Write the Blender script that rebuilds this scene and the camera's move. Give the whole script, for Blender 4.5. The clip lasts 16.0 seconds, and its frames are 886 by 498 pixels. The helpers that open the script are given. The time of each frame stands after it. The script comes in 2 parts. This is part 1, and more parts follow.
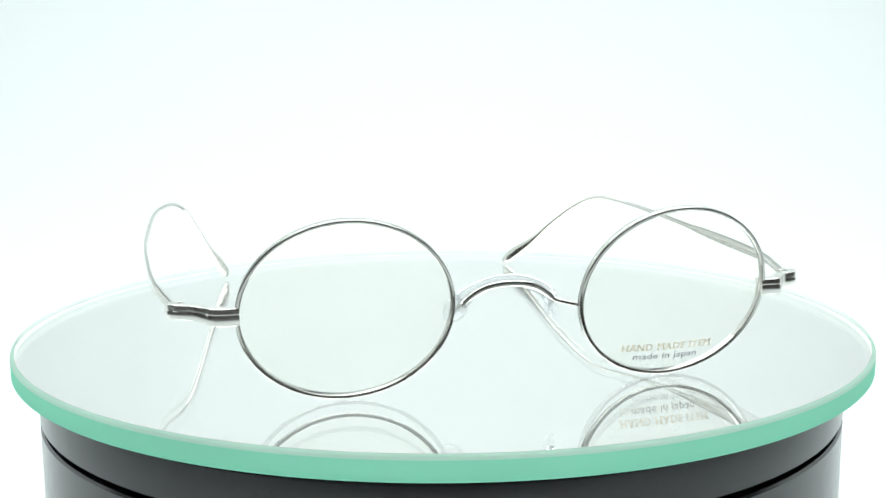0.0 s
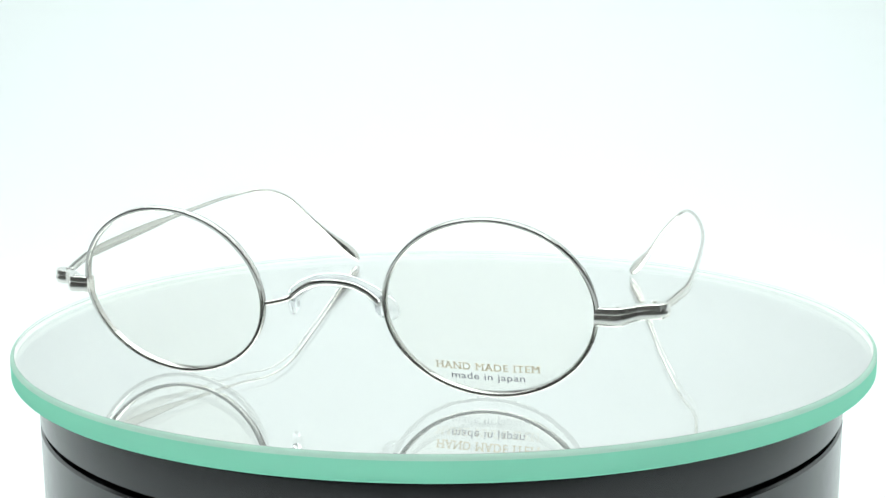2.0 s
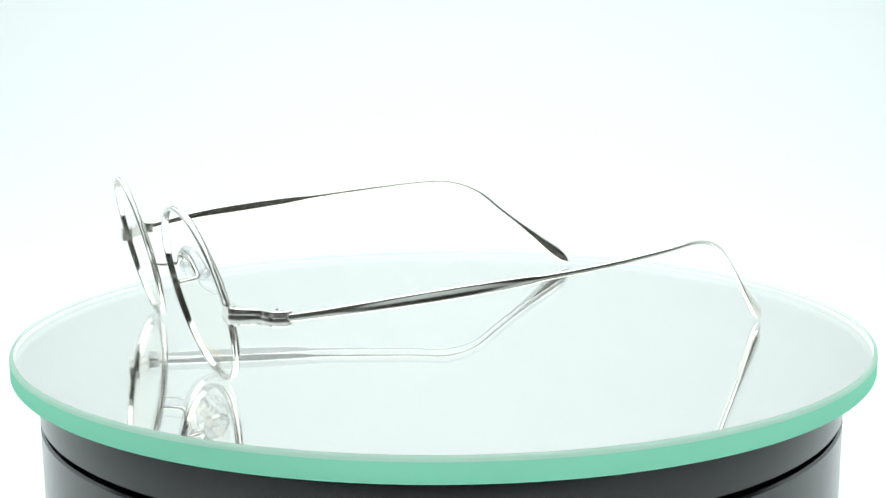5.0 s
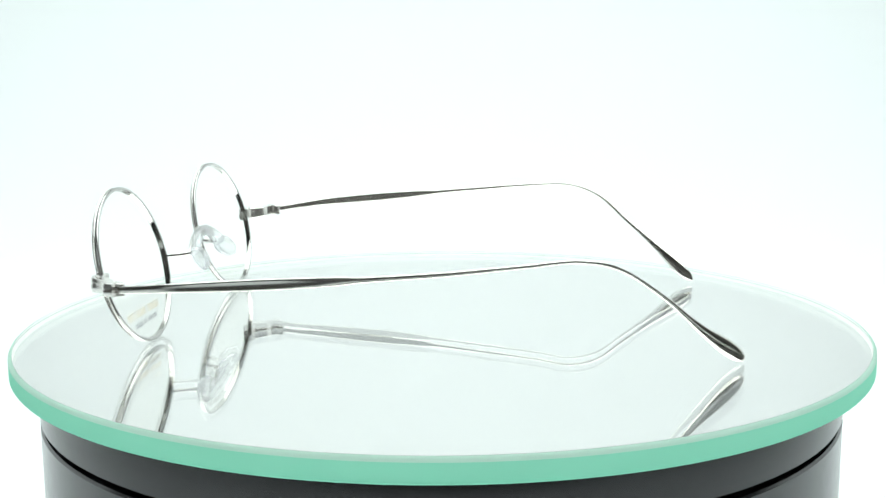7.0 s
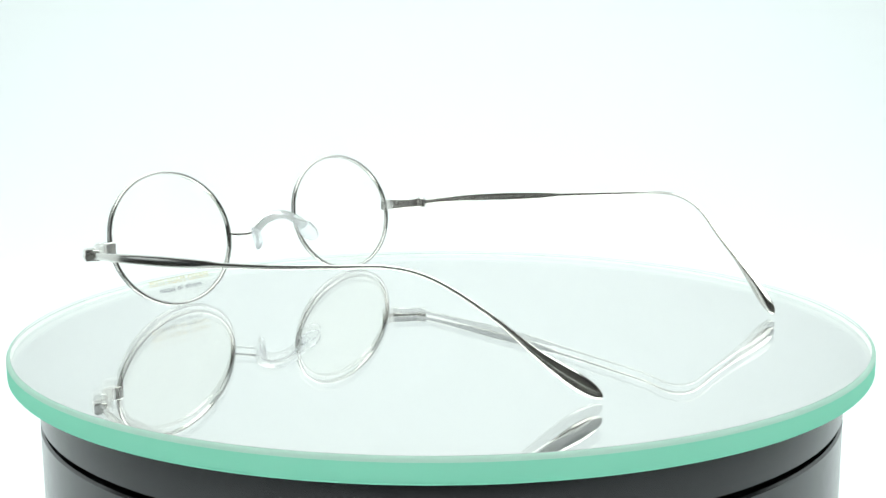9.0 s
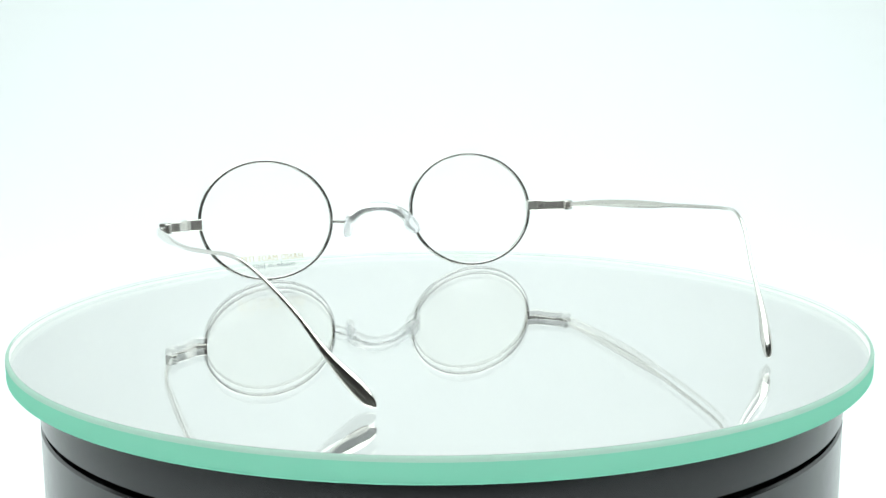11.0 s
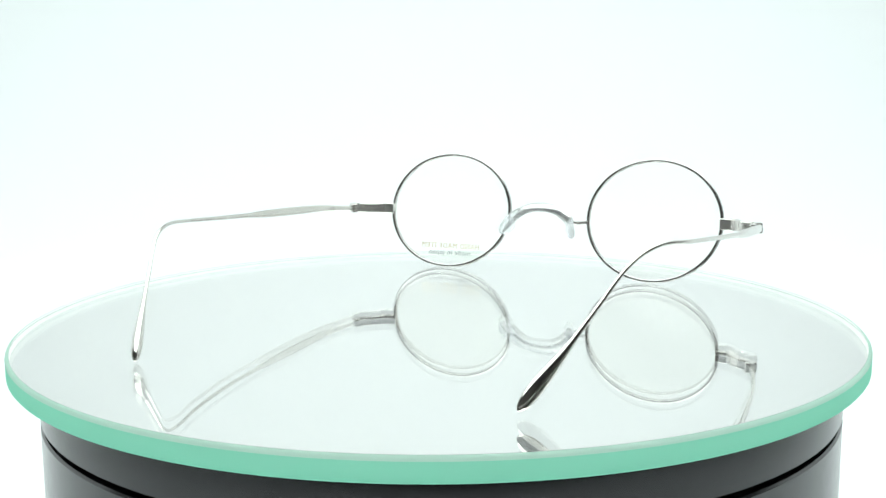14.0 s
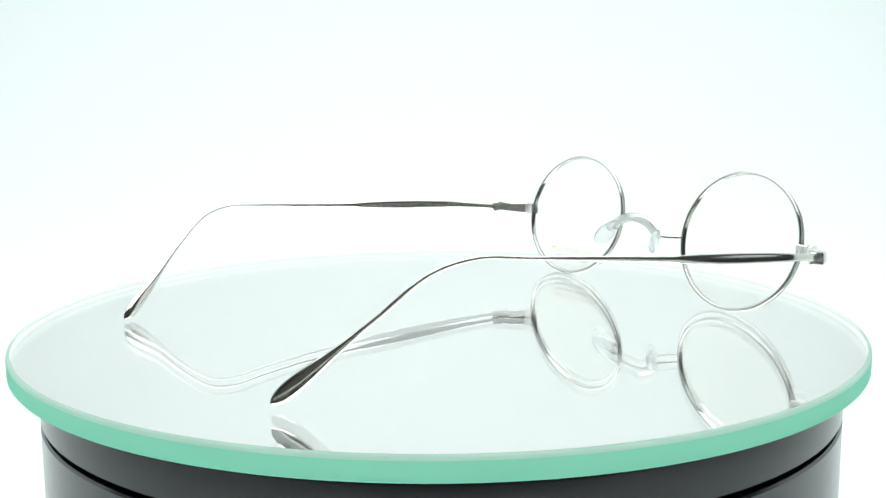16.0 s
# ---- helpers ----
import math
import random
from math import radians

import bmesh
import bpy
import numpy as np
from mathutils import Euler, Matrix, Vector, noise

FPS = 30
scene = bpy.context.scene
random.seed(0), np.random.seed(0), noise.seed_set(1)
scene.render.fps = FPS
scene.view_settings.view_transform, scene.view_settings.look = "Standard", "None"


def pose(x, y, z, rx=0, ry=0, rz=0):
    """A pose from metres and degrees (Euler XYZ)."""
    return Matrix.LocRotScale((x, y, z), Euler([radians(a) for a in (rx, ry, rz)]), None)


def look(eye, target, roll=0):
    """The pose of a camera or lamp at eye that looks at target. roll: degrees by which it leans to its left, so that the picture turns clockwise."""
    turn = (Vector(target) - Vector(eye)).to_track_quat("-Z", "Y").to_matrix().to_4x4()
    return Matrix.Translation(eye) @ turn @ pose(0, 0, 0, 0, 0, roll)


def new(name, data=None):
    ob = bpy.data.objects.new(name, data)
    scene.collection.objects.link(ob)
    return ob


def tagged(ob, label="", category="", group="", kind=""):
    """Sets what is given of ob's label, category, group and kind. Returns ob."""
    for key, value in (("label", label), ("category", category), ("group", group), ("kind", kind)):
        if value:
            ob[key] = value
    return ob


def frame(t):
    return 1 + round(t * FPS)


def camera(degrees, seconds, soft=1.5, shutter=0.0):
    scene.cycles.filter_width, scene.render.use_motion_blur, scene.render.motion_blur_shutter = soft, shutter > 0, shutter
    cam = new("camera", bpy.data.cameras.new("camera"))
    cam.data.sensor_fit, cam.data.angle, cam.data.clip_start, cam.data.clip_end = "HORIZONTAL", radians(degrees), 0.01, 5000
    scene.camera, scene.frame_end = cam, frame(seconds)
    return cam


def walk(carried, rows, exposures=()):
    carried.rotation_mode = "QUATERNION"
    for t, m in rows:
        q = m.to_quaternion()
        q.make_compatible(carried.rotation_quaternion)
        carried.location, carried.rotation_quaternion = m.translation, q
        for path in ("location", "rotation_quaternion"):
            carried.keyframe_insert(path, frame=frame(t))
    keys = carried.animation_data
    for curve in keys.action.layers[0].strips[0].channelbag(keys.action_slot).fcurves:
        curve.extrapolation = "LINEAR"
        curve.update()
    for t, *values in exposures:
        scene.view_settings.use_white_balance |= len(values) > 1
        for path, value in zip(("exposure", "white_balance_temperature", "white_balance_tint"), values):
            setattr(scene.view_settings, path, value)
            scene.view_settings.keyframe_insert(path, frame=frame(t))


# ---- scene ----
# ---- camera: fixed before the turning table ----
cam = camera(44.03, 16.0)
EYE = Matrix.Translation((0, -0.28673, 0.06475)) @ pose(0, 0, 0, 0, 0, -0.113) @ pose(0, 0, 0, 90 - 9.217) @ pose(0, 0, 0, 0, 0, -0.324)
walk(cam, [(0.0, EYE), (16.0, EYE)])

# ---- light: a white product-photo tent lit from above, open towards a dim room ----
world = bpy.data.worlds.new("dim_room")
world.use_nodes = True
world.node_tree.nodes["Background"].inputs[0].default_value = (0.8, 0.9, 1.0, 1)
world.node_tree.nodes["Background"].inputs[1].default_value = 0.05
scene.world = world


def area_lamp(name, at, target, sx, sy, watts, colour):
    data = bpy.data.lights.new(name, "AREA")
    data.shape, data.size, data.size_y, data.energy, data.color = "RECTANGLE", sx, sy, watts, colour
    ob = new(name, data)
    ob.matrix_world = look(at, target)
    return ob


TINT = (0.907, 1.0, 0.985)
area_lamp("tent_lamp", (0, 0.10, 0.57), (0, 0.10, 0), 0.96, 0.84, 7.35, TINT)
scene.view_settings.exposure = 0.0


# ---- materials ----
def material(name, colour, rough=0.5, metal=0.0, transmission=0.0, ior=1.5, coat=0.0, grain=0.0, scale=800.0, bump=0.0, specular=0.5):
    mat = bpy.data.materials.new(name)
    mat.use_nodes = True
    nt = mat.node_tree
    b = nt.nodes["Principled BSDF"]
    b.inputs["Base Color"].default_value = (*colour, 1)
    b.inputs["Roughness"].default_value = rough
    b.inputs["Metallic"].default_value = metal
    b.inputs["Transmission Weight"].default_value = transmission
    b.inputs["IOR"].default_value = ior
    b.inputs["Coat Weight"].default_value = coat
    b.inputs["Specular IOR Level"].default_value = specular
    if grain or bump:
        tc = nt.nodes.new("ShaderNodeTexCoord")
        n1 = nt.nodes.new("ShaderNodeTexNoise")
        n1.inputs["Scale"].default_value, n1.inputs["Detail"].default_value = scale, 4
        n2 = nt.nodes.new("ShaderNodeTexNoise")
        n2.inputs["Scale"].default_value, n2.inputs["Detail"].default_value = scale / 18, 3
        add = nt.nodes.new("ShaderNodeMath")
        add.operation = "ADD"
        for n in (n1, n2):
            nt.links.new(tc.outputs["Object"], n.inputs["Vector"])
        nt.links.new(n1.outputs["Fac"], add.inputs[0])
        nt.links.new(n2.outputs["Fac"], add.inputs[1])
        if grain:
            mr = nt.nodes.new("ShaderNodeMapRange")
            mr.inputs["From Min"].default_value, mr.inputs["From Max"].default_value = 0.6, 1.4
            mr.inputs["To Min"].default_value, mr.inputs["To Max"].default_value = max(0.0, rough - grain), rough + grain
            nt.links.new(add.outputs[0], mr.inputs["Value"])
            nt.links.new(mr.outputs["Result"], b.inputs["Roughness"])
        if bump:
            bp = nt.nodes.new("ShaderNodeBump")
            bp.inputs["Strength"].default_value, bp.inputs["Distance"].default_value = bump, 0.0001
            nt.links.new(add.outputs[0], bp.inputs["Height"])
            nt.links.new(bp.outputs["Normal"], b.inputs["Normal"])
    return mat


TENT = material("white_tent_fabric", (0.84, 0.84, 0.84), 0.9, bump=0.15, scale=900)
SHEET = material("cool_white_sheet", (0.803, 0.826, 0.828), 0.9, bump=0.15, scale=700)
ROOM = material("grey_room_paint", (0.16, 0.15, 0.14), 0.9, bump=0.1, scale=200)
DARKROOM = material("dark_table_and_ceiling_paint", (0.05, 0.05, 0.052), 0.8, bump=0.1, scale=200)
SILVER = material("polished_silver_metal", (0.56, 0.548, 0.53), 0.12, 1.0, grain=0.05, scale=1500, bump=0.02)
SATIN = material("brushed_silver_metal", (0.80, 0.78, 0.75), 0.25, 1.0, grain=0.03, scale=900, bump=0.0)

BRUSHED = material("hand_polished_silver_arm", (0.66, 0.645, 0.61), 0.15, 1.0, grain=0.04, scale=700, bump=0.0)


def thin_glass(name, tint, share):
    """A thin coated pane: clear straight through, with a faint mirror gloss."""
    mat = bpy.data.materials.new(name)
    mat.use_nodes = True
    nt = mat.node_tree
    nt.nodes.remove(nt.nodes["Principled BSDF"])
    clear = nt.nodes.new("ShaderNodeBsdfTransparent")
    clear.inputs["Color"].default_value = (*tint, 1)
    gloss = nt.nodes.new("ShaderNodeBsdfGlossy")
    gloss.inputs["Roughness"].default_value = 0.0
    mix = nt.nodes.new("ShaderNodeMixShader")
    mix.inputs[0].default_value = share
    nt.links.new(clear.outputs[0], mix.inputs[1])
    nt.links.new(gloss.outputs[0], mix.inputs[2])
    nt.links.new(mix.outputs[0], nt.nodes["Material Output"].inputs["Surface"])
    return mat


LENS = thin_glass("clear_demo_lens", (1.0, 0.999, 0.990), 0.010)
GOLD = material("gold_print", (0.72, 0.60, 0.39), 0.5, grain=0.1)
GREYINK = material("grey_print", (0.19, 0.19, 0.23), 0.6, grain=0.1)
ENGRAVED = material("engraved_metal", (0.47, 0.44, 0.35), 0.5, 1.0, grain=0.1)
PLATE = material("clear_plate_glass", (0.995, 1.0, 0.998), 0.0, 0, 1.0, 1.5)


def ground_glass(name, glass, through_colour, face_colour, rough, shares, ior=1.5):
    """Ground glass: part clear, part light scattered through it, part light scattered back."""
    mat = bpy.data.materials.new(name)
    mat.use_nodes = True
    nt = mat.node_tree
    nt.nodes.remove(nt.nodes["Principled BSDF"])
    out = nt.nodes["Material Output"]
    g = nt.nodes.new("ShaderNodeBsdfGlass")
    g.inputs["Color"].default_value, g.inputs["Roughness"].default_value, g.inputs["IOR"].default_value = (*glass, 1), rough, ior
    t = nt.nodes.new("ShaderNodeBsdfTranslucent")
    t.inputs["Color"].default_value = (*through_colour, 1)
    d = nt.nodes.new("ShaderNodeBsdfDiffuse")
    d.inputs["Color"].default_value = (*face_colour, 1)
    tc = nt.nodes.new("ShaderNodeTexCoord")
    n = nt.nodes.new("ShaderNodeTexNoise")
    n.inputs["Scale"].default_value, n.inputs["Detail"].default_value = 700, 4
    bp = nt.nodes.new("ShaderNodeBump")
    bp.inputs["Strength"].default_value, bp.inputs["Distance"].default_value = 0.12, 0.0001
    nt.links.new(tc.outputs["Object"], n.inputs["Vector"])
    nt.links.new(n.outputs["Fac"], bp.inputs["Height"])
    for b in (g, t, d):
        nt.links.new(bp.outputs["Normal"], b.inputs["Normal"])
    m1, m2 = nt.nodes.new("ShaderNodeMixShader"), nt.nodes.new("ShaderNodeMixShader")
    m1.inputs[0].default_value = shares[2] / (shares[1] + shares[2])
    m2.inputs[0].default_value = shares[1] + shares[2]
    nt.links.new(t.outputs[0], m1.inputs[1])
    nt.links.new(d.outputs[0], m1.inputs[2])
    nt.links.new(g.outputs[0], m2.inputs[1])
    nt.links.new(m1.outputs[0], m2.inputs[2])
    nt.links.new(m2.outputs[0], out.inputs["Surface"])
    return mat


GROUND_EDGE = ground_glass("ground_green_glass_edge", (0.60, 0.92, 0.82), (0.25, 0.63, 0.48), (0.24, 0.60, 0.46), 0.35, (0.10, 0.52, 0.38))
# pale colour stands in for white light seen through the far edge
EDGE_BRIGHTENER = ground_glass("pale_edge_brightener", (0.95, 1.0, 0.98), (0.98, 0.955, 0.945), (0.98, 0.955, 0.945), 0.4, (0.05, 0.40, 0.55))
CHAMFER = ground_glass("ground_glass_chamfer", (0.80, 0.92, 0.87), (0.50, 0.72, 0.63), (0.26, 0.44, 0.36), 0.4, (0.30, 0.30, 0.40))
SILICONE = ground_glass("clear_silicone", (0.99, 0.995, 1.0), (0.97, 0.99, 1.0), (0.96, 0.985, 1.0), 0.05, (0.78, 0.14, 0.08), 1.38)
ARRIS = material("grey_ground_arris", (0.42, 0.42, 0.42), 0.5, grain=0.1)
MIRROR = material("mirror_silvering", (1.0, 0.987, 0.971), 0.0, 1.0)
BLACK = material("glossy_black_plastic", (0.012, 0.013, 0.016), 0.19, grain=0.04, scale=300, bump=0.01, specular=0.7)
BACKING = material("dark_backing_paint", (0.03, 0.03, 0.032), 0.6, grain=0.1)
DUST = material("dust", (0.55, 0.56, 0.55), 0.9, grain=0.1)
DARK = material("groove_black", (0.004, 0.004, 0.004), 0.7, grain=0.05)

MM = 0.001


# ---- mesh helpers ----
def finish(bm, smooth=True):
    bmesh.ops.recalc_face_normals(bm, faces=bm.faces)
    for f in bm.faces:
        f.smooth = smooth
    return bm


def mesh_from(name, bm, mats, sharp=40):
    me = bpy.data.meshes.new(name)
    bm.to_mesh(me)
    bm.free()
    for m in mats if isinstance(mats, (list, tuple)) else [mats]:
        me.materials.append(m)
    if sharp:
        me.set_sharp_from_angle(angle=radians(sharp))
    return me


def part(name, bm, mats, parent, label="", sharp=40):
    ob = new(name, mesh_from(name, bm, mats, sharp))
    ob.parent = parent
    if label:
        tagged(ob, label)
    return ob


def thing(name, at, label, category, **more):
    ob = new(name)
    ob.matrix_world = at
    ob.empty_display_size = 0.01
    return tagged(ob, label, category, **more)


def lathe(profile, steps=256, centre=(0, 0), closed=True):
    """A ring or disc turned round z from (radius, height) pairs."""
    bm = bmesh.new()
    rings = []
    for r, z in profile:
        if r < 1e-9:
            rings.append([bm.verts.new((centre[0], centre[1], z))])
        else:
            rings.append([bm.verts.new((centre[0] + r * math.cos(2 * math.pi * i / steps), centre[1] + r * math.sin(2 * math.pi * i / steps), z)) for i in range(steps)])
    pairs = list(zip(rings, rings[1:])) + ([(rings[-1], rings[0])] if closed else [])
    for a, b in pairs:
        for i in range(steps):
            j = (i + 1) % steps
            if len(a) == 1 and len(b) == 1:
                break
            if len(a) == 1:
                bm.faces.new((a[0], b[i], b[j]))
            elif len(b) == 1:
                bm.faces.new((a[i], b[0], a[j]))
            else:
                bm.faces.new((a[i], b[i], b[j], a[j]))
    return finish(bm)


def spline(points, steps=12):
    """Catmull-Rom through the points."""
    pts = [Vector(p) for p in points]
    pts = [2 * pts[0] - pts[1], *pts, 2 * pts[-1] - pts[-2]]
    out = []
    for i in range(1, len(pts) - 2):
        a, b, c, d = pts[i - 1:i + 3]
        for k in range(steps):
            u = k / steps
            out.append(0.5 * (2 * b + (c - a) * u + (2 * a - 5 * b + 4 * c - d) * u * u + (3 * b - a - 3 * c + d) * u ** 3))
    out.append(pts[-2])
    return out


def lerp(table, s):
    """Value rows (s, v, v...) at s, on a smooth curve through the rows."""
    if s <= table[0][0]:
        return table[0][1:]
    for i in range(len(table) - 1):
        p, q = table[i], table[i + 1]
        if s <= q[0]:
            before, after = table[max(i - 1, 0)], table[min(i + 2, len(table) - 1)]
            w = q[0] - p[0]
            u = (s - p[0]) / w
            out = []
            for k in range(1, len(p)):
                rise = q[k] - p[k]
                m0 = (q[k] - before[k]) / (q[0] - before[0]) * w
                m1 = (after[k] - p[k]) / (after[0] - p[0]) * w
                lim = 3 * abs(rise)
                m0 = max(-lim, min(lim, m0)) if m0 * rise > 0 else 0.0
                m1 = max(-lim, min(lim, m1)) if m1 * rise > 0 else 0.0
                out.append((2 * u ** 3 - 3 * u * u + 1) * p[k] + (u ** 3 - 2 * u * u + u) * m0 + (3 * u * u - 2 * u ** 3) * q[k] + (u ** 3 - u * u) * m1)
            return tuple(out)
    return table[-1][1:]


def sweep(path, section, up=(0, 0, 1), cap=True):
    """A tube along path; section(s) gives (across, upward) pairs at s from 0 to 1."""
    bm = bmesh.new()
    n = len(path)
    length = [0.0]
    for a, b in zip(path, path[1:]):
        length.append(length[-1] + (b - a).length)
    rings = []
    for i, p in enumerate(path):
        t = (path[min(i + 1, n - 1)] - path[max(i - 1, 0)]).normalized()
        side = t.cross(Vector(up))
        side.normalize()
        top = side.cross(t).normalized()
        rings.append([bm.verts.new(p + side * a + top * b) for a, b in section(length[i] / length[-1])])
    k = len(rings[0])
    for a, b in zip(rings, rings[1:]):
        for i in range(k):
            bm.faces.new((a[i], a[(i + 1) % k], b[(i + 1) % k], b[i]))
    if cap:
        bm.faces.new(rings[0])
        bm.faces.new(list(reversed(rings[-1])))
    return finish(bm)


def oval(a, b, power=2.0, k=16):
    """A superellipse section of half width a and half height b."""
    out = []
    for i in range(k):
        t = 2 * math.pi * i / k
        c, s = math.cos(t), math.sin(t)
        out.append((a * math.copysign(abs(c) ** (2 / power), c), b * math.copysign(abs(s) ** (2 / power), s)))
    return out


# ---- the tent and the room round it ----
FLOOR_Z = -0.085


def setting(name, bm, mat, label):
    ob = new(name, mesh_from(name, bm, mat))
    return tagged(ob, label, kind="structure")


def box(x0, x1, y0, y1, z0, z1):
    bm = bmesh.new()
    bmesh.ops.create_cube(bm, size=1)
    for v in bm.verts:
        v.co = Vector((x0 if v.co.x < 0 else x1, y0 if v.co.y < 0 else y1, z0 if v.co.z < 0 else z1))
    return finish(bm, False)


def sweep_sheet():
    """White sheet: flat floor that curves up into the back of the tent, 4 mm thick."""
    bm = bmesh.new()
    line = [(-0.45, 0.0), (0.44, 0.0)]
    for i in range(1, 33):
        a = math.pi / 2 * i / 32
        line.append((0.44 + 0.36 * math.sin(a), 0.36 - 0.36 * math.cos(a)))
    line.append((0.80, 0.62))
    outer = []
    for i, (y, z) in enumerate(line):
        p, q = line[max(i - 1, 0)], line[min(i + 1, len(line) - 1)]
        d = Vector((q[0] - p[0], q[1] - p[1])).normalized()
        outer.append((y + d.y * 0.004, z - d.x * 0.004))
    rows = []
    for x in (-0.49, 0.49):
        rows.append([bm.verts.new((x, y, FLOOR_Z + z)) for y, z in line + outer[::-1]])
    k = len(rows[0])
    for i in range(k):
        j = (i + 1) % k
        bm.faces.new((rows[0][i], rows[0][j], rows[1][j], rows[1][i]))
    for r in rows:
        bm.faces.new(r)
    return finish(bm)


setting("backdrop", sweep_sheet(), SHEET, "seamless white sheet curving from floor up to back wall")
setting("wall_west", box(-0.500, -0.492, 0.05, 0.81, FLOOR_Z - 0.004, 0.60), TENT, "white fabric side wall of the photo tent")
setting("wall_east", box(0.492, 0.500, 0.05, 0.81, FLOOR_Z - 0.004, 0.60), TENT, "white fabric side wall of the photo tent")
setting("ceiling", box(-0.500, 0.500, -0.32, 0.81, 0.603, 0.611), TENT, "white fabric roof of the photo tent")
setting("floor", box(-0.95, 0.95, -0.75, 1.0, FLOOR_Z - 0.03, FLOOR_Z - 0.006), DARKROOM, "dark tabletop under the photo tent")
setting("wall_south", box(-0.95, 0.95, -0.77, -0.75, FLOOR_Z - 0.03, 1.6), ROOM, "plain grey wall of the room")
setting("wall_north", box(-0.95, 0.95, 1.0, 1.02, FLOOR_Z - 0.03, 1.6), ROOM, "plain grey wall of the room")
setting("wall_far_west", box(-0.97, -0.95, -0.75, 1.0, FLOOR_Z - 0.03, 1.6), ROOM, "plain grey wall of the room")
setting("wall_far_east", box(0.95, 0.97, -0.75, 1.0, FLOOR_Z - 0.03, 1.6), ROOM, "plain grey wall of the room")
setting("ceiling_room", box(-0.97, 0.97, -0.77, 1.02, 1.602, 1.62), DARKROOM, "plain dark ceiling of the room")

# ---- turntable ----
THICK = 0.00505
RADIUS = 0.1083
OFF = (0.0005, 0.00036)


def turntable():
    table = thing("turntable", pose(0, 0, FLOOR_Z), "round glossy black plastic display turntable with a thin groove", "turntable")
    h = -FLOOR_Z
    top = h - THICK - 0.0006
    groove = h - 0.0172
    base = part("base", lathe([(0, 0.0005), (0.0985, 0.0005), (0.1002, 0.0012), (0.1014, 0.0035), (0.1019, 0.0065), (0.1020, 0.010),
                               (0.1020, groove - 0.0012), (0.1015, groove - 0.0007), (0.0990, groove - 0.0006), (0, groove - 0.0006)], closed=False),
                BLACK, table, "glossy black fixed base")
    part("foot_ring", lathe([(0.080, 0.0), (0.094, 0.0), (0.094, 0.0012), (0.080, 0.0012)]), DARK, base, "matt black rubber ring")
    part("bearing_gap", lathe([(0.080, groove - 0.0008), (0.0992, groove - 0.0008), (0.0992, groove + 0.0008), (0.080, groove + 0.0008)]), DARK, table, "matt black gap")
    platter = part("platter", lathe([(0, groove + 0.0005), (0.0990, groove + 0.0005), (0.1015, groove + 0.0006), (0.1020, groove + 0.0011),
                                     (0.1020, top - 0.0022), (0.1018, top - 0.0012), (0.1012, top - 0.0004), (0.1002, top - 0.0001), (0, top)], closed=False),
                   BLACK, table, "glossy black turning platter")
    return table, platter


def mirror_disc():
    disc = thing("mirror_disc", pose(0, 0, 0), "round thick mirror glass disc with a ground green edge", "mirror")
    c = 0.0009
    r = RADIUS
    rounded = [(r - c * (1 - math.sin(math.radians(d))), -c * (1 - math.cos(math.radians(d)))) for d in (0, 18, 36, 54, 72, 90)]
    bm = lathe([(0, 0), *rounded, (r, -THICK + 0.0004), (r - 0.0003, -THICK), (0, -THICK)], 384, OFF, closed=False)
    for f in bm.faces:
        z = f.calc_center_median().z
        f.material_index = 2 if -c < z < -1e-6 else ((0 if z > -c / 2 else 3) if abs(f.normal.z) > 0.9 else 1)
    # added pale layer just inside the ground edge; imitates bright reflection within the glass
    core = lathe([(r - c - 0.00005, -0.00003), (r - 0.0004, -c - 0.0001), (r - 0.0004, -THICK + 0.00003)], 384, OFF, closed=False)
    for f in core.faces:
        f.material_index = 4
    # fine grey lines where the edge was ground: along the upper arris and along the silvering
    for prof in ([(r - c - 0.00004, 0.00002), (r - c, 0.00006), (r - c + 0.00004, 0.00001), (r - c, 0.00002)],
                 [(r - 0.00046, -THICK + 0.0006), (r - 0.00043, -THICK + 0.0006), (r - 0.00043, -THICK + 0.00004), (r - 0.00046, -THICK + 0.00004)]):
        line = lathe(prof, 384, OFF)
        for f in line.faces:
            f.material_index = 5
        layer = bpy.data.meshes.new("layer")
        line.to_mesh(layer)
        line.free()
        core.from_mesh(layer)
        bpy.data.meshes.remove(layer)
    layer = bpy.data.meshes.new("layer")
    core.to_mesh(layer)
    core.free()
    bm.from_mesh(layer)
    bpy.data.meshes.remove(layer)
    pane = part("glass_plate", bm, [PLATE, GROUND_EDGE, CHAMFER, MIRROR, EDGE_BRIGHTENER, ARRIS], disc, "thick plate glass with ground sea-green edge", sharp=6)
    pane.visible_shadow = False
    part("backing_paint", lathe([(0, -THICK - 0.00004), (r - 0.0020, -THICK - 0.00004), (r - 0.0022, -THICK - 0.0004), (0, -THICK - 0.0004)], 384, OFF, closed=False), BACKING, disc, "dark grey mirror backing paint", sharp=30)
    # a few specks of dust on the glass
    bm = bmesh.new()
    rnd = random.Random(7)
    for _ in range(16):
        a, q = rnd.uniform(0, 2 * math.pi), r * math.sqrt(rnd.uniform(0.02, 0.9))
        size = rnd.uniform(0.00005, 0.00013)
        made = bmesh.ops.create_icosphere(bm, subdivisions=1, radius=size)
        for v in made["verts"]:
            v.co = Vector((OFF[0] + q * math.cos(a) + v.co.x * rnd.uniform(0.8, 1.6), OFF[1] + q * math.sin(a) + v.co.y, size * 0.4 + v.co.z * 0.5))
    tagged(part("dust", finish(bm), DUST, disc, "fine pale dust specks"), kind="stuff")
    return disc


TABLE, PLATTER = turntable()
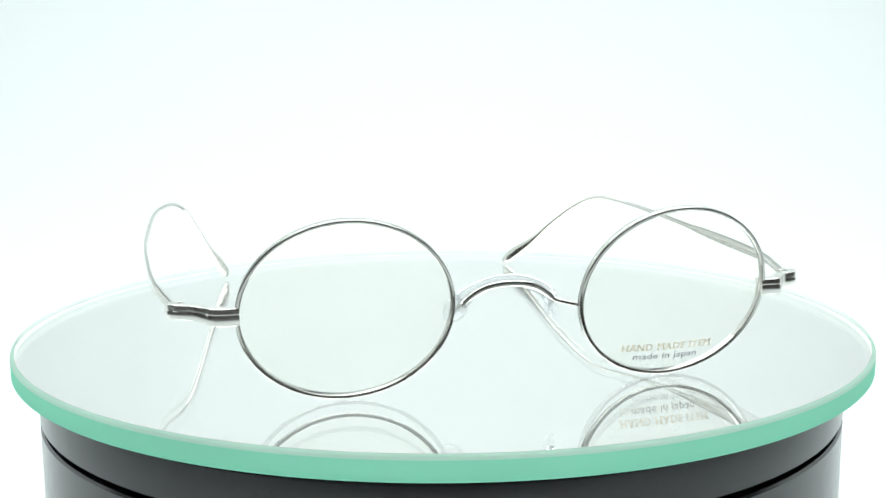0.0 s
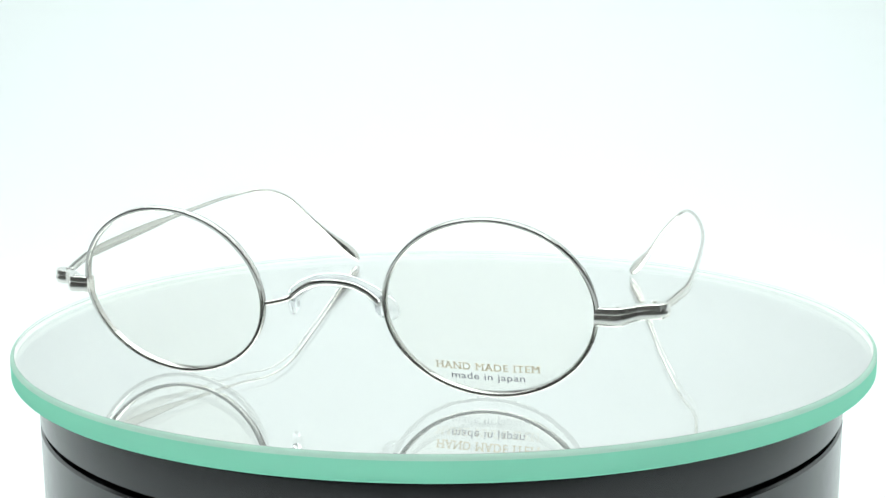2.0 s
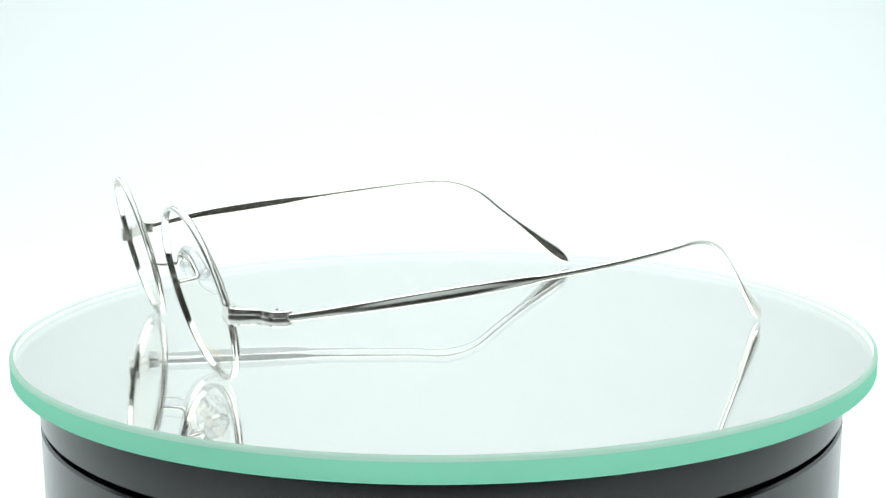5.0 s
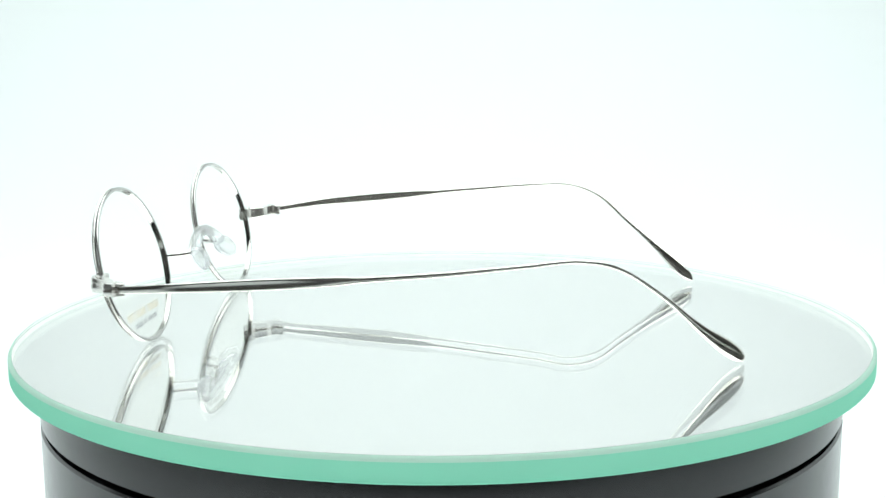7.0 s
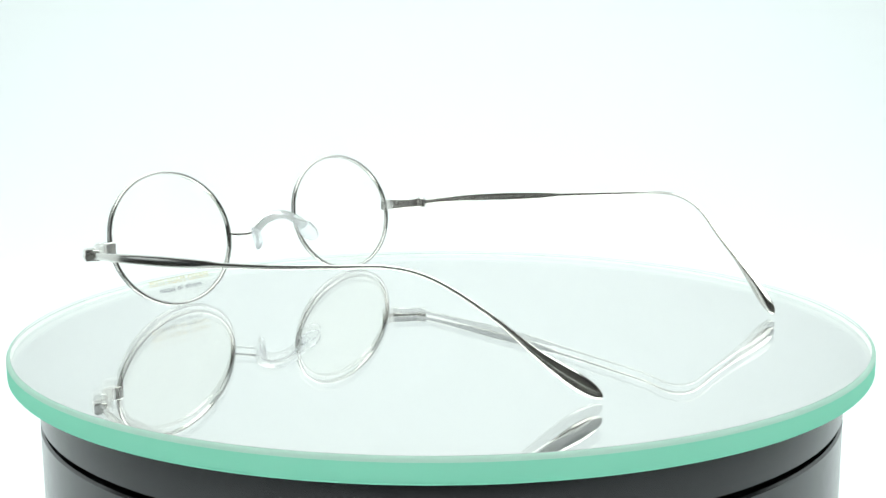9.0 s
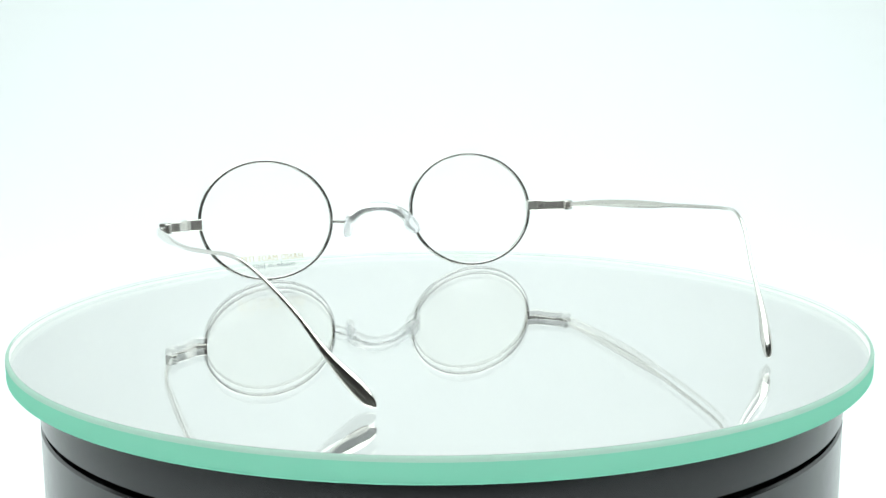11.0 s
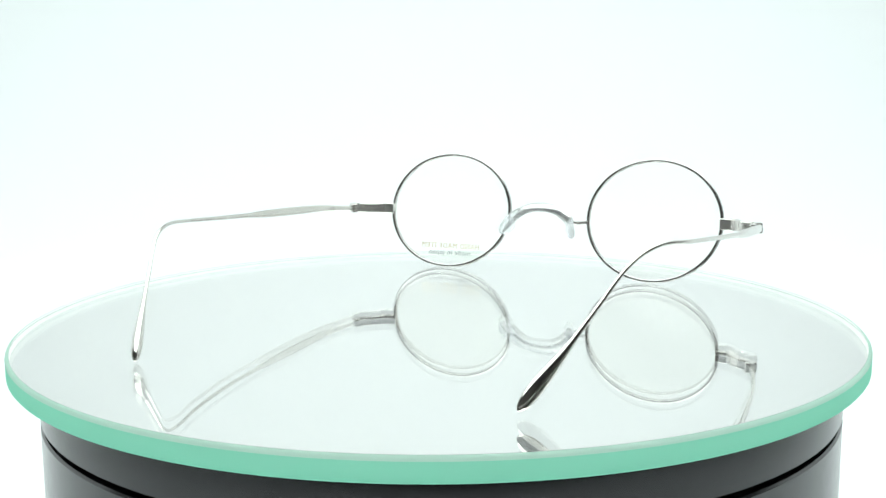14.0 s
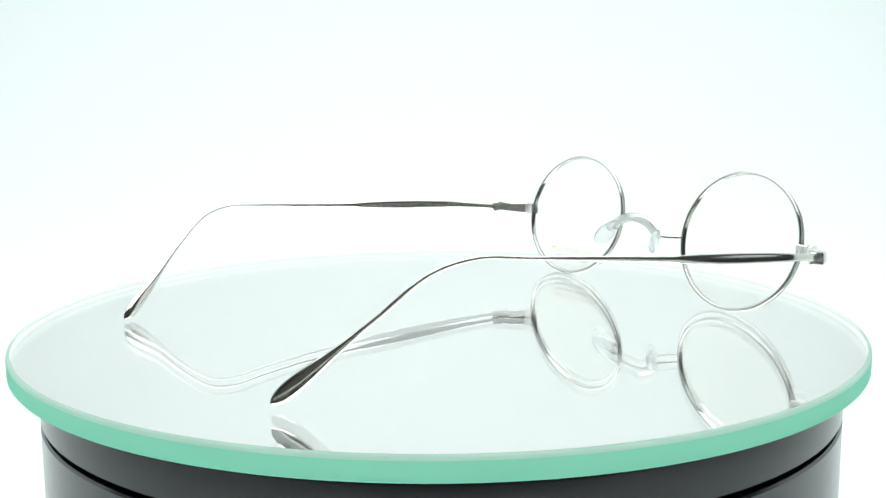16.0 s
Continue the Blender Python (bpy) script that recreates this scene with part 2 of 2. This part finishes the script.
DISC = mirror_disc()

# ---- eyeglasses; lengths in mm round the table's axis, the wearer looks along -y ----
XM = -3.45
YF = -71.57
TILT = radians(-13.07)
HALF_W, HALF_H = 21.5, 19.09
CENTRES = {-1: (-38.09, -71.36, 18.89), 1: (31.18, -71.78, 18.74)}
WRAP = radians(2.0)


def lens_space(side):
    """From a lens's own plane (x across, y back, z up along it) to the glasses, in metres."""
    return Matrix.Translation(Vector(CENTRES[side]) * MM) @ Matrix.Rotation(side * WRAP, 4, "Z") @ Matrix.Rotation(-TILT, 4, "X") @ Matrix.Scale(MM, 4)


def bulge(x, z):
    """The lens's curve: its middle stands forward of its edge."""
    return (x * x + z * z) / 260.0 - 1.55


def rim(side):
    """Round-faced wire; its outer face has a smooth groove between two finely milled beads."""
    bm = bmesh.new()
    steps = 640
    front = [(-0.43 + 0.43 * math.cos(math.radians(d)), 0.54 + 0.25 * math.sin(math.radians(d))) for d in range(0, 181, 20)]
    rings = []
    for i in range(steps):
        t = 2 * math.pi * i / steps
        c, s = math.cos(t), math.sin(t)
        n = Vector((c / HALF_W, 0, s / HALF_H)).normalized()
        notch = -0.13 if i % 2 else 0.0
        base = Vector((HALF_W * c, 0, HALF_H * s))
        prof = [(-0.09, -0.07), (-0.09, 0.07), (notch, 0.13), (notch, 0.50), *front, (-0.74, 0.0), *[(a, -b) for a, b in front[::-1]], (notch, -0.50), (notch, -0.13)]
        rings.append([bm.verts.new(base + n * a + Vector((0, b, 0))) for a, b in prof])
    k = len(rings[0])
    for i in range(steps):
        a, b = rings[i], rings[(i + 1) % steps]
        for j in range(k):
            bm.faces.new((a[j], a[(j + 1) % k], b[(j + 1) % k], b[j]))
    bm.transform(lens_space(side))
    return finish(bm)


def lens(side):
    """A thin curved clear pane that sits in the rim's groove."""
    bm = bmesh.new()
    n, m = 14, 96
    layers = []
    for off in (-0.55, 0.55):
        rings = [[bm.verts.new((0, bulge(0, 0) + off, 0))]]
        for i in range(1, n + 1):
            q = i / n
            ring = []
            for j in range(m):
                t = 2 * math.pi * j / m
                x, z = (HALF_W - 0.85) * q * math.cos(t), (HALF_H - 0.85) * q * math.sin(t)
                ring.append(bm.verts.new((x, bulge(x, z) + off, z)))
            rings.append(ring)
        for a, b in zip(rings, rings[1:]):
            for j in range(m):
                jj = (j + 1) % m
                bm.faces.new((a[0], b[j], b[jj]) if len(a) == 1 else (a[j], b[j], b[jj], a[jj]))
        layers.append(rings[-1])
    for j in range(m):
        jj = (j + 1) % m
        bm.faces.new((layers[0][j], layers[0][jj], layers[1][jj], layers[1][j]))
    bm.transform(lens_space(side))
    return finish(bm)


def add_serifs(bm):
    """Small slabs on the ends of the capitals' stems."""
    todo, letters = set(bm.verts), []
    while todo:
        island, edge = set(), [todo.pop()]
        while edge:
            v = edge.pop()
            island.add(v)
            for e in v.link_edges:
                w = e.other_vert(v)
                if w in todo:
                    todo.remove(w)
                    edge.append(w)
        letters.append([(v.co.x, v.co.y) for v in island])
    for pts in letters:
        low, high = min(y for _, y in pts), max(y for _, y in pts)
        h = high - low
        for level, up in ((low, 1), (high, -1)):
            xs = sorted(x for x, y in pts if abs(y - level) < 0.01 * h)
            for a, b in zip(xs, xs[1:]):
                if not 0.03 * h < b - a < 0.24 * h:
                    continue
                corners = [bm.verts.new((x, level + up * y, 0)) for x, y in ((a - 0.16 * h, 0), (b + 0.16 * h, 0), (b + 0.16 * h, 0.1 * h), (a - 0.16 * h, 0.1 * h))]
                bm.faces.new(corners)


def lettering(text, side, x0, x1, z0, z1, spacing=1.0):
    """A printed line on the front of a lens, filling x0..x1 and z0..z1 of its plane."""
    cu = bpy.data.curves.new("lettering", "FONT")
    cu.body, cu.space_character, cu.resolution_u, cu.offset = text, spacing, 4, 0.0
    ob = bpy.data.objects.new("lettering", cu)
    scene.collection.objects.link(ob)
    me = bpy.data.meshes.new_from_object(ob.evaluated_get(bpy.context.evaluated_depsgraph_get()))
    bpy.data.objects.remove(ob)
    bm = bmesh.new()
    bm.from_mesh(me)
    bpy.data.meshes.remove(me)
    if text.isupper():
        bmesh.ops.remove_doubles(bm, verts=bm.verts, dist=1e-5)
        add_serifs(bm)
    xs, zs = [v.co.x for v in bm.verts], [v.co.y for v in bm.verts]
    ax, bx, az, bz = min(xs), max(xs), min(zs), max(zs)
    for v in bm.verts:
        x = x0 + (v.co.x - ax) / (bx - ax) * (x1 - x0)
        z = z0 + (v.co.y - az) / (bz - az) * (z1 - z0)
        v.co = Vector((x, bulge(x, z) - 0.60, z))
    solid = bmesh.ops.extrude_face_region(bm, geom=bm.faces[:])
    for v in solid["geom"]:
        if isinstance(v, bmesh.types.BMVert):
            v.co.y -= 0.02
    bm.transform(lens_space(side))
    return finish(bm, False)


def endpiece(side):
    """Ridged block that steps back from the rim to the hinge."""
    dz = -0.3 * side
    line = [(XM + side * x, y, z + dz) for x, y, z in
            ((55.3, -71.2, 18.9), (57.0, -71.15, 18.9), (58.8, -71.1, 18.9), (60.0, -70.5, 18.9), (61.2, -68.9, 18.95), (62.5, -67.3, 19.05),
             (64.0, -66.3, 19.15), (65.6, -65.7, 19.2), (67.0, -64.8, 19.25), (67.7, -62.9, 19.3))]
    path = [p * MM for p in spline(line, 5)]

    def section(s):
        hh, ww, deep = lerp([(0, 1.72, 1.05, 1.7), (0.30, 1.72, 1.05, 1.7), (0.38, 1.60, 0.90, 1.6), (0.55, 1.48, 0.92, 1.4), (0.75, 1.46, 1.05, 1.2), (0.92, 1.52, 1.30, 1.3), (1, 1.46, 1.25, 1.2)], s)
        pts = [(-1, 0.9), (-0.92, 1), (0.66, 1), (0.82, 0.94), (0.90, 0.82), (0.92, 0.34), (0.80, 0.24), (0.92, 0.14), (1.02, -0.05), (1.04, -0.30), (1.0, -0.58), (0.90, -0.84),
               (0.82, -0.94), (0.66, -1), (-0.92, -1), (-1, -0.9)]
        return [(side * a * (ww if a > 0 else deep) * MM, b * hh * MM) for a, b in pts]
    return sweep(path, section)


def screw(at, r=0.62, h=0.35):
    """Slotted screw head."""
    bm = lathe([(0, -h), (r, -h), (r, 0.55 * h), (0.8 * r, h), (0.25 * r, 1.05 * h), (0, 0.7 * h)], 24, closed=False)
    for v in bm.verts:
        if abs(v.co.y) < 0.16 * r and v.co.z > 0:
            v.co.z -= 0.2 * h
        v.co = (v.co + Vector(at)) * MM
    return bm


def knuckle(at, z0, z1, r):
    bm = lathe([(0, z0), (r * 0.85, z0), (r, z0 + 0.12), (r, z1 - 0.12), (r * 0.85, z1), (0, z1)], 28, closed=False)
    for v in bm.verts:
        v.co = (v.co + Vector(at)) * MM
    return bm


TEMPLES = {
    1: [(63.6, -62.3, 18.9), (65.6, -55.0, 19.6), (67.5, -44.5, 20.5), (67.9, -17.3, 22.1), (67.2, 5.9, 23.7), (64.9, 23.4, 25.2), (61.6, 35.3, 25.9),
        (58.2, 44.1, 23.7), (52.7, 53.6, 16.9), (47.6, 62.7, 8.6), (41.4, 72.7, 0.75)],
    -1: [(-70.5, -62.6, 19.7), (-72.6, -55.0, 20.8), (-74.4, -44.1, 22.1), (-75.4, -16.9, 24.5), (-74.2, 6.4, 26.7), (-72.1, 23.8, 28.2), (-67.8, 34.6, 28.6),
         (-64.0, 43.6, 25.6), (-60.2, 52.0, 18.4), (-56.0, 61.9, 10.0), (-50.9, 71.8, 1.15)]}


BLADE = [(0, 0.80, 0.62, 3.2), (0.03, 0.84, 0.66, 3.2), (0.08, 0.98, 0.64, 3.0), (0.15, 1.16, 0.60, 2.8), (0.22, 1.24, 0.58, 2.6), (0.29, 1.12, 0.55, 2.4), (0.335, 0.92, 0.52, 2.2), (0.36, 0.68, 0.48, 2.0),
         (0.48, 0.56, 0.46, 2.0), (0.62, 0.45, 0.45, 2.0), (0.80, 0.48, 0.45, 2.0), (0.86, 0.62, 0.50, 2.0), (0.90, 1.05, 0.78, 2.0), (0.935, 1.60, 1.08, 2.0), (0.96, 1.86, 1.24, 2.0),
         (0.98, 1.66, 1.14, 2.0), (0.992, 1.15, 0.82, 2.0), (0.998, 0.58, 0.40, 2.0), (1, 0.2, 0.16, 2.0)]


def temple(side):
    """Side arm: fluted flat blade that thins to a wire at the ear bend and ends in a paddle."""
    path = [p * MM for p in spline(TEMPLES[side], 44)]

    def section(s):
        hh, ww, pw = lerp(BLADE, s)
        flute = math.sin(math.pi * (s - 0.06) / 0.29) ** 0.7 if 0.06 < s < 0.35 else 0.0
        out = []
        for a, b in oval(ww, hh, pw, 28):
            hollow = max(0.0, 1 - (b / (0.80 * hh)) ** 2)
            if a * side > 0:
                a -= side * 0.40 * ww * flute * hollow
            else:
                a *= 1 - 0.35 * flute
            out.append((a * MM, b * MM))
        return out
    return sweep(path, section)


def engraving(side):
    """Worn marks cut into the arm's inner face, too fine to read."""
    path = [p * MM for p in spline(TEMPLES[side], 12)]
    bm = bmesh.new()
    for at, length in ((28, 1.6), (30.2, 1.9), (32.4, 1.2), (34.4, 2.2), (38.2, 1.0), (39.8, 1.5), (42.0, 2.4)):
        walked = 0.0
        for p, q in zip(path, path[1:]):
            step = (q - p).length
            if walked + step >= at * MM:
                t = (q - p).normalized()
                mid = p + t * (at * MM - walked)
                inward = Vector((-side, 0, 0))
                inward = (inward - t * inward.dot(t)).normalized()
                up = t.cross(inward).normalized()
                r = bmesh.ops.create_cube(bm, size=1)
                for v in r["verts"]:
                    c = v.co.copy()
                    v.co = mid + t * (c.x * length * MM) + up * (c.y * 0.75 * MM) + inward * ((0.335 + c.z * 0.05) * MM)
                break
            walked += step
    return finish(bm, False)


def bridge():
    """Arched strap with thin arms that run back from the rims."""
    half = [(13.5, -71.4, 17.3), (12.4, -69.6, 17.3), (11.2, -67.6, 17.4), (10.1, -66.4, 17.7), (9.0, -66.2, 18.5), (7.2, -66.4, 19.8), (5.0, -66.6, 20.9), (2.5, -66.7, 21.45), (0, -66.75, 21.6)]
    line = [(XM + x, y, z) for x, y, z in half] + [(XM - x, y, z) for x, y, z in half[-2::-1]]
    path = [p * MM for p in spline(line, 8)]

    def section(s):
        u = 1 - abs(2 * s - 1)
        a, b = lerp([(0, 0.5, 0.5), (0.2, 0.5, 0.5), (0.42, 0.7, 0.62), (0.6, 0.85, 0.72), (1, 0.95, 0.78)], u)
        return [(x * MM, y * MM) for x, y in oval(a, b, 2.3, 16)]
    return sweep(path, section, up=(0, 0.25, 1))


def saddle():
    """Clear silicone sleeve round the arch of the bridge."""
    half = [(10.2, -64.6, 17.0), (9.5, -64.9, 18.2), (8.3, -65.2, 19.4), (6.3, -65.5, 20.6), (3.4, -65.7, 21.7), (0, -65.8, 22.1)]
    line = [(XM + x, y, z) for x, y, z in half] + [(XM - x, y, z) for x, y, z in half[-2::-1]]
    path = [p * MM for p in spline(line, 8)]

    def section(s):
        u = 1 - abs(2 * s - 1)
        a, b = lerp([(0, 0.5, 0.8), (0.04, 1.1, 1.5), (0.15, 1.35, 1.6), (0.30, 1.35, 1.45), (0.5, 1.4, 1.3), (1, 1.45, 1.25)], u)
        return [(x * MM, y * MM) for x, y in oval(a, b, 2.5, 20)]
    return sweep(path, section, up=(0, 0.3, 1))


def nose_pad(side):
    """Thin bean-shaped pad that splays back and down from the end of the sleeve."""
    along = Vector((side * 0.36, 0.66, -0.66)).normalized()
    face = Vector((-side * 0.86, 0.48, 0.10))
    face = (face - along * face.dot(along)).normalized()
    across = along.cross(face).normalized()
    centre = Vector((XM + side * 10.5, -63.0, 16.1))
    bm = bmesh.new()
    n, m = 14, 28
    rings = []
    for i in range(1, n):
        lat = math.pi * i / n - math.pi / 2
        ring = []
        for j in range(m):
            t = 2 * math.pi * j / m
            u, v, w = math.sin(lat), math.cos(lat) * math.cos(t), math.cos(lat) * math.sin(t)
            u = math.copysign(abs(u) ** 0.8, u)
            bend = 0.55 * u * u
            ring.append(bm.verts.new((centre + along * 3.5 * u + across * (2.45 * v * (1 - 0.14 * u)) + face * (1.25 * w - bend)) * MM))
        rings.append(ring)
    for a, b in zip(rings, rings[1:]):
        for j in range(m):
            bm.faces.new((a[j], a[(j + 1) % m], b[(j + 1) % m], b[j]))
    bm.faces.new(rings[0])
    bm.faces.new(rings[-1])
    return finish(bm)


def eyeglasses():
    g = thing("eyeglasses", pose(0, 0, 0), "round silver metal eyeglasses with clear lenses standing on the mirror", "eyeglasses")
    for side in (-1, 1):
        part("rim", rim(side), SILVER, g, "polished oval silver rim with milled edge", sharp=35)
        pane = part("lens", lens(side), LENS, g, "clear round demo lens")
        pane.visible_shadow = False
        if side == 1:
            tagged(pane, "clear demo lens with gold and grey print")
            part("gold_lettering", lettering("HAND MADE ITEM", 1, -11.1, 10.2, -12.65, -11.05, 1.12), GOLD, pane, "HAND MADE ITEM in gold print", sharp=0)
            part("grey_lettering", lettering("made in japan", 1, -7.9, 7.0, -15.35, -13.3, 1.05), GREYINK, pane, "made in japan in grey print", sharp=0)
        ep = part("endpiece", endpiece(side), SATIN, g, "ridged silver endpiece", sharp=25)
        dz = -0.3 * side
        part("screw", screw((XM + side * 59.3, -70.4, 20.4 + dz)), SATIN, ep)
        part("screw", screw((XM + side * 65.7, -63.9, 20.55 + dz)), SATIN, ep)
        hx = XM + side * 65.7
        for z0, z1 in ((17.75, 18.6), (18.75, 19.65), (19.8, 20.65)):
            part("hinge_knuckle", knuckle((hx + side * 0.6, -62.5, dz), z0, z1, 1.05), SATIN, ep)
        arm = part("temple", temple(side), BRUSHED, g, "slim silver temple arm with paddle tip", sharp=38)
        part("engraving", engraving(side), ENGRAVED, arm, "worn dark engraved marks", sharp=0)
    part("bridge", bridge(), SILVER, g, "arched silver bridge")
    sleeve = part("nose_saddle", saddle(), SILICONE, g, "clear soft silicone nose saddle")
    for side in (-1, 1):
        part("nose_pad", nose_pad(side), SILICONE, sleeve, "thin clear silicone pad")
    return g


GLASSES = eyeglasses()

# ---- the turn: clockwise seen from above, one round in 23 s ----
TURN = [(0.0, 15.06), (1.0, -0.80), (2.0, -16.75), (3.0, -32.60), (4.0, -48.48), (5.2, -67.60), (6.3, -85.12), (7.0, -96.28), (8.0, -112.15), (9.0, -128.0),
        (10.2, -146.70), (11.3, -163.75), (12.0, -174.65), (13.0, -190.30), (14.0, -205.95), (15.0, -221.65), (16.0, -237.50)]


def motions():
    turn = [(t, pose(0, 0, 0, 0, 0, a)) for t, a in TURN]
    disc_turn = [(t, pose(0, 0, 0, 0, 0, a - 1.47)) for t, a in TURN]
    walk(GLASSES, turn)
    walk(DISC, disc_turn)
    walk(PLATTER, disc_turn)


motions()
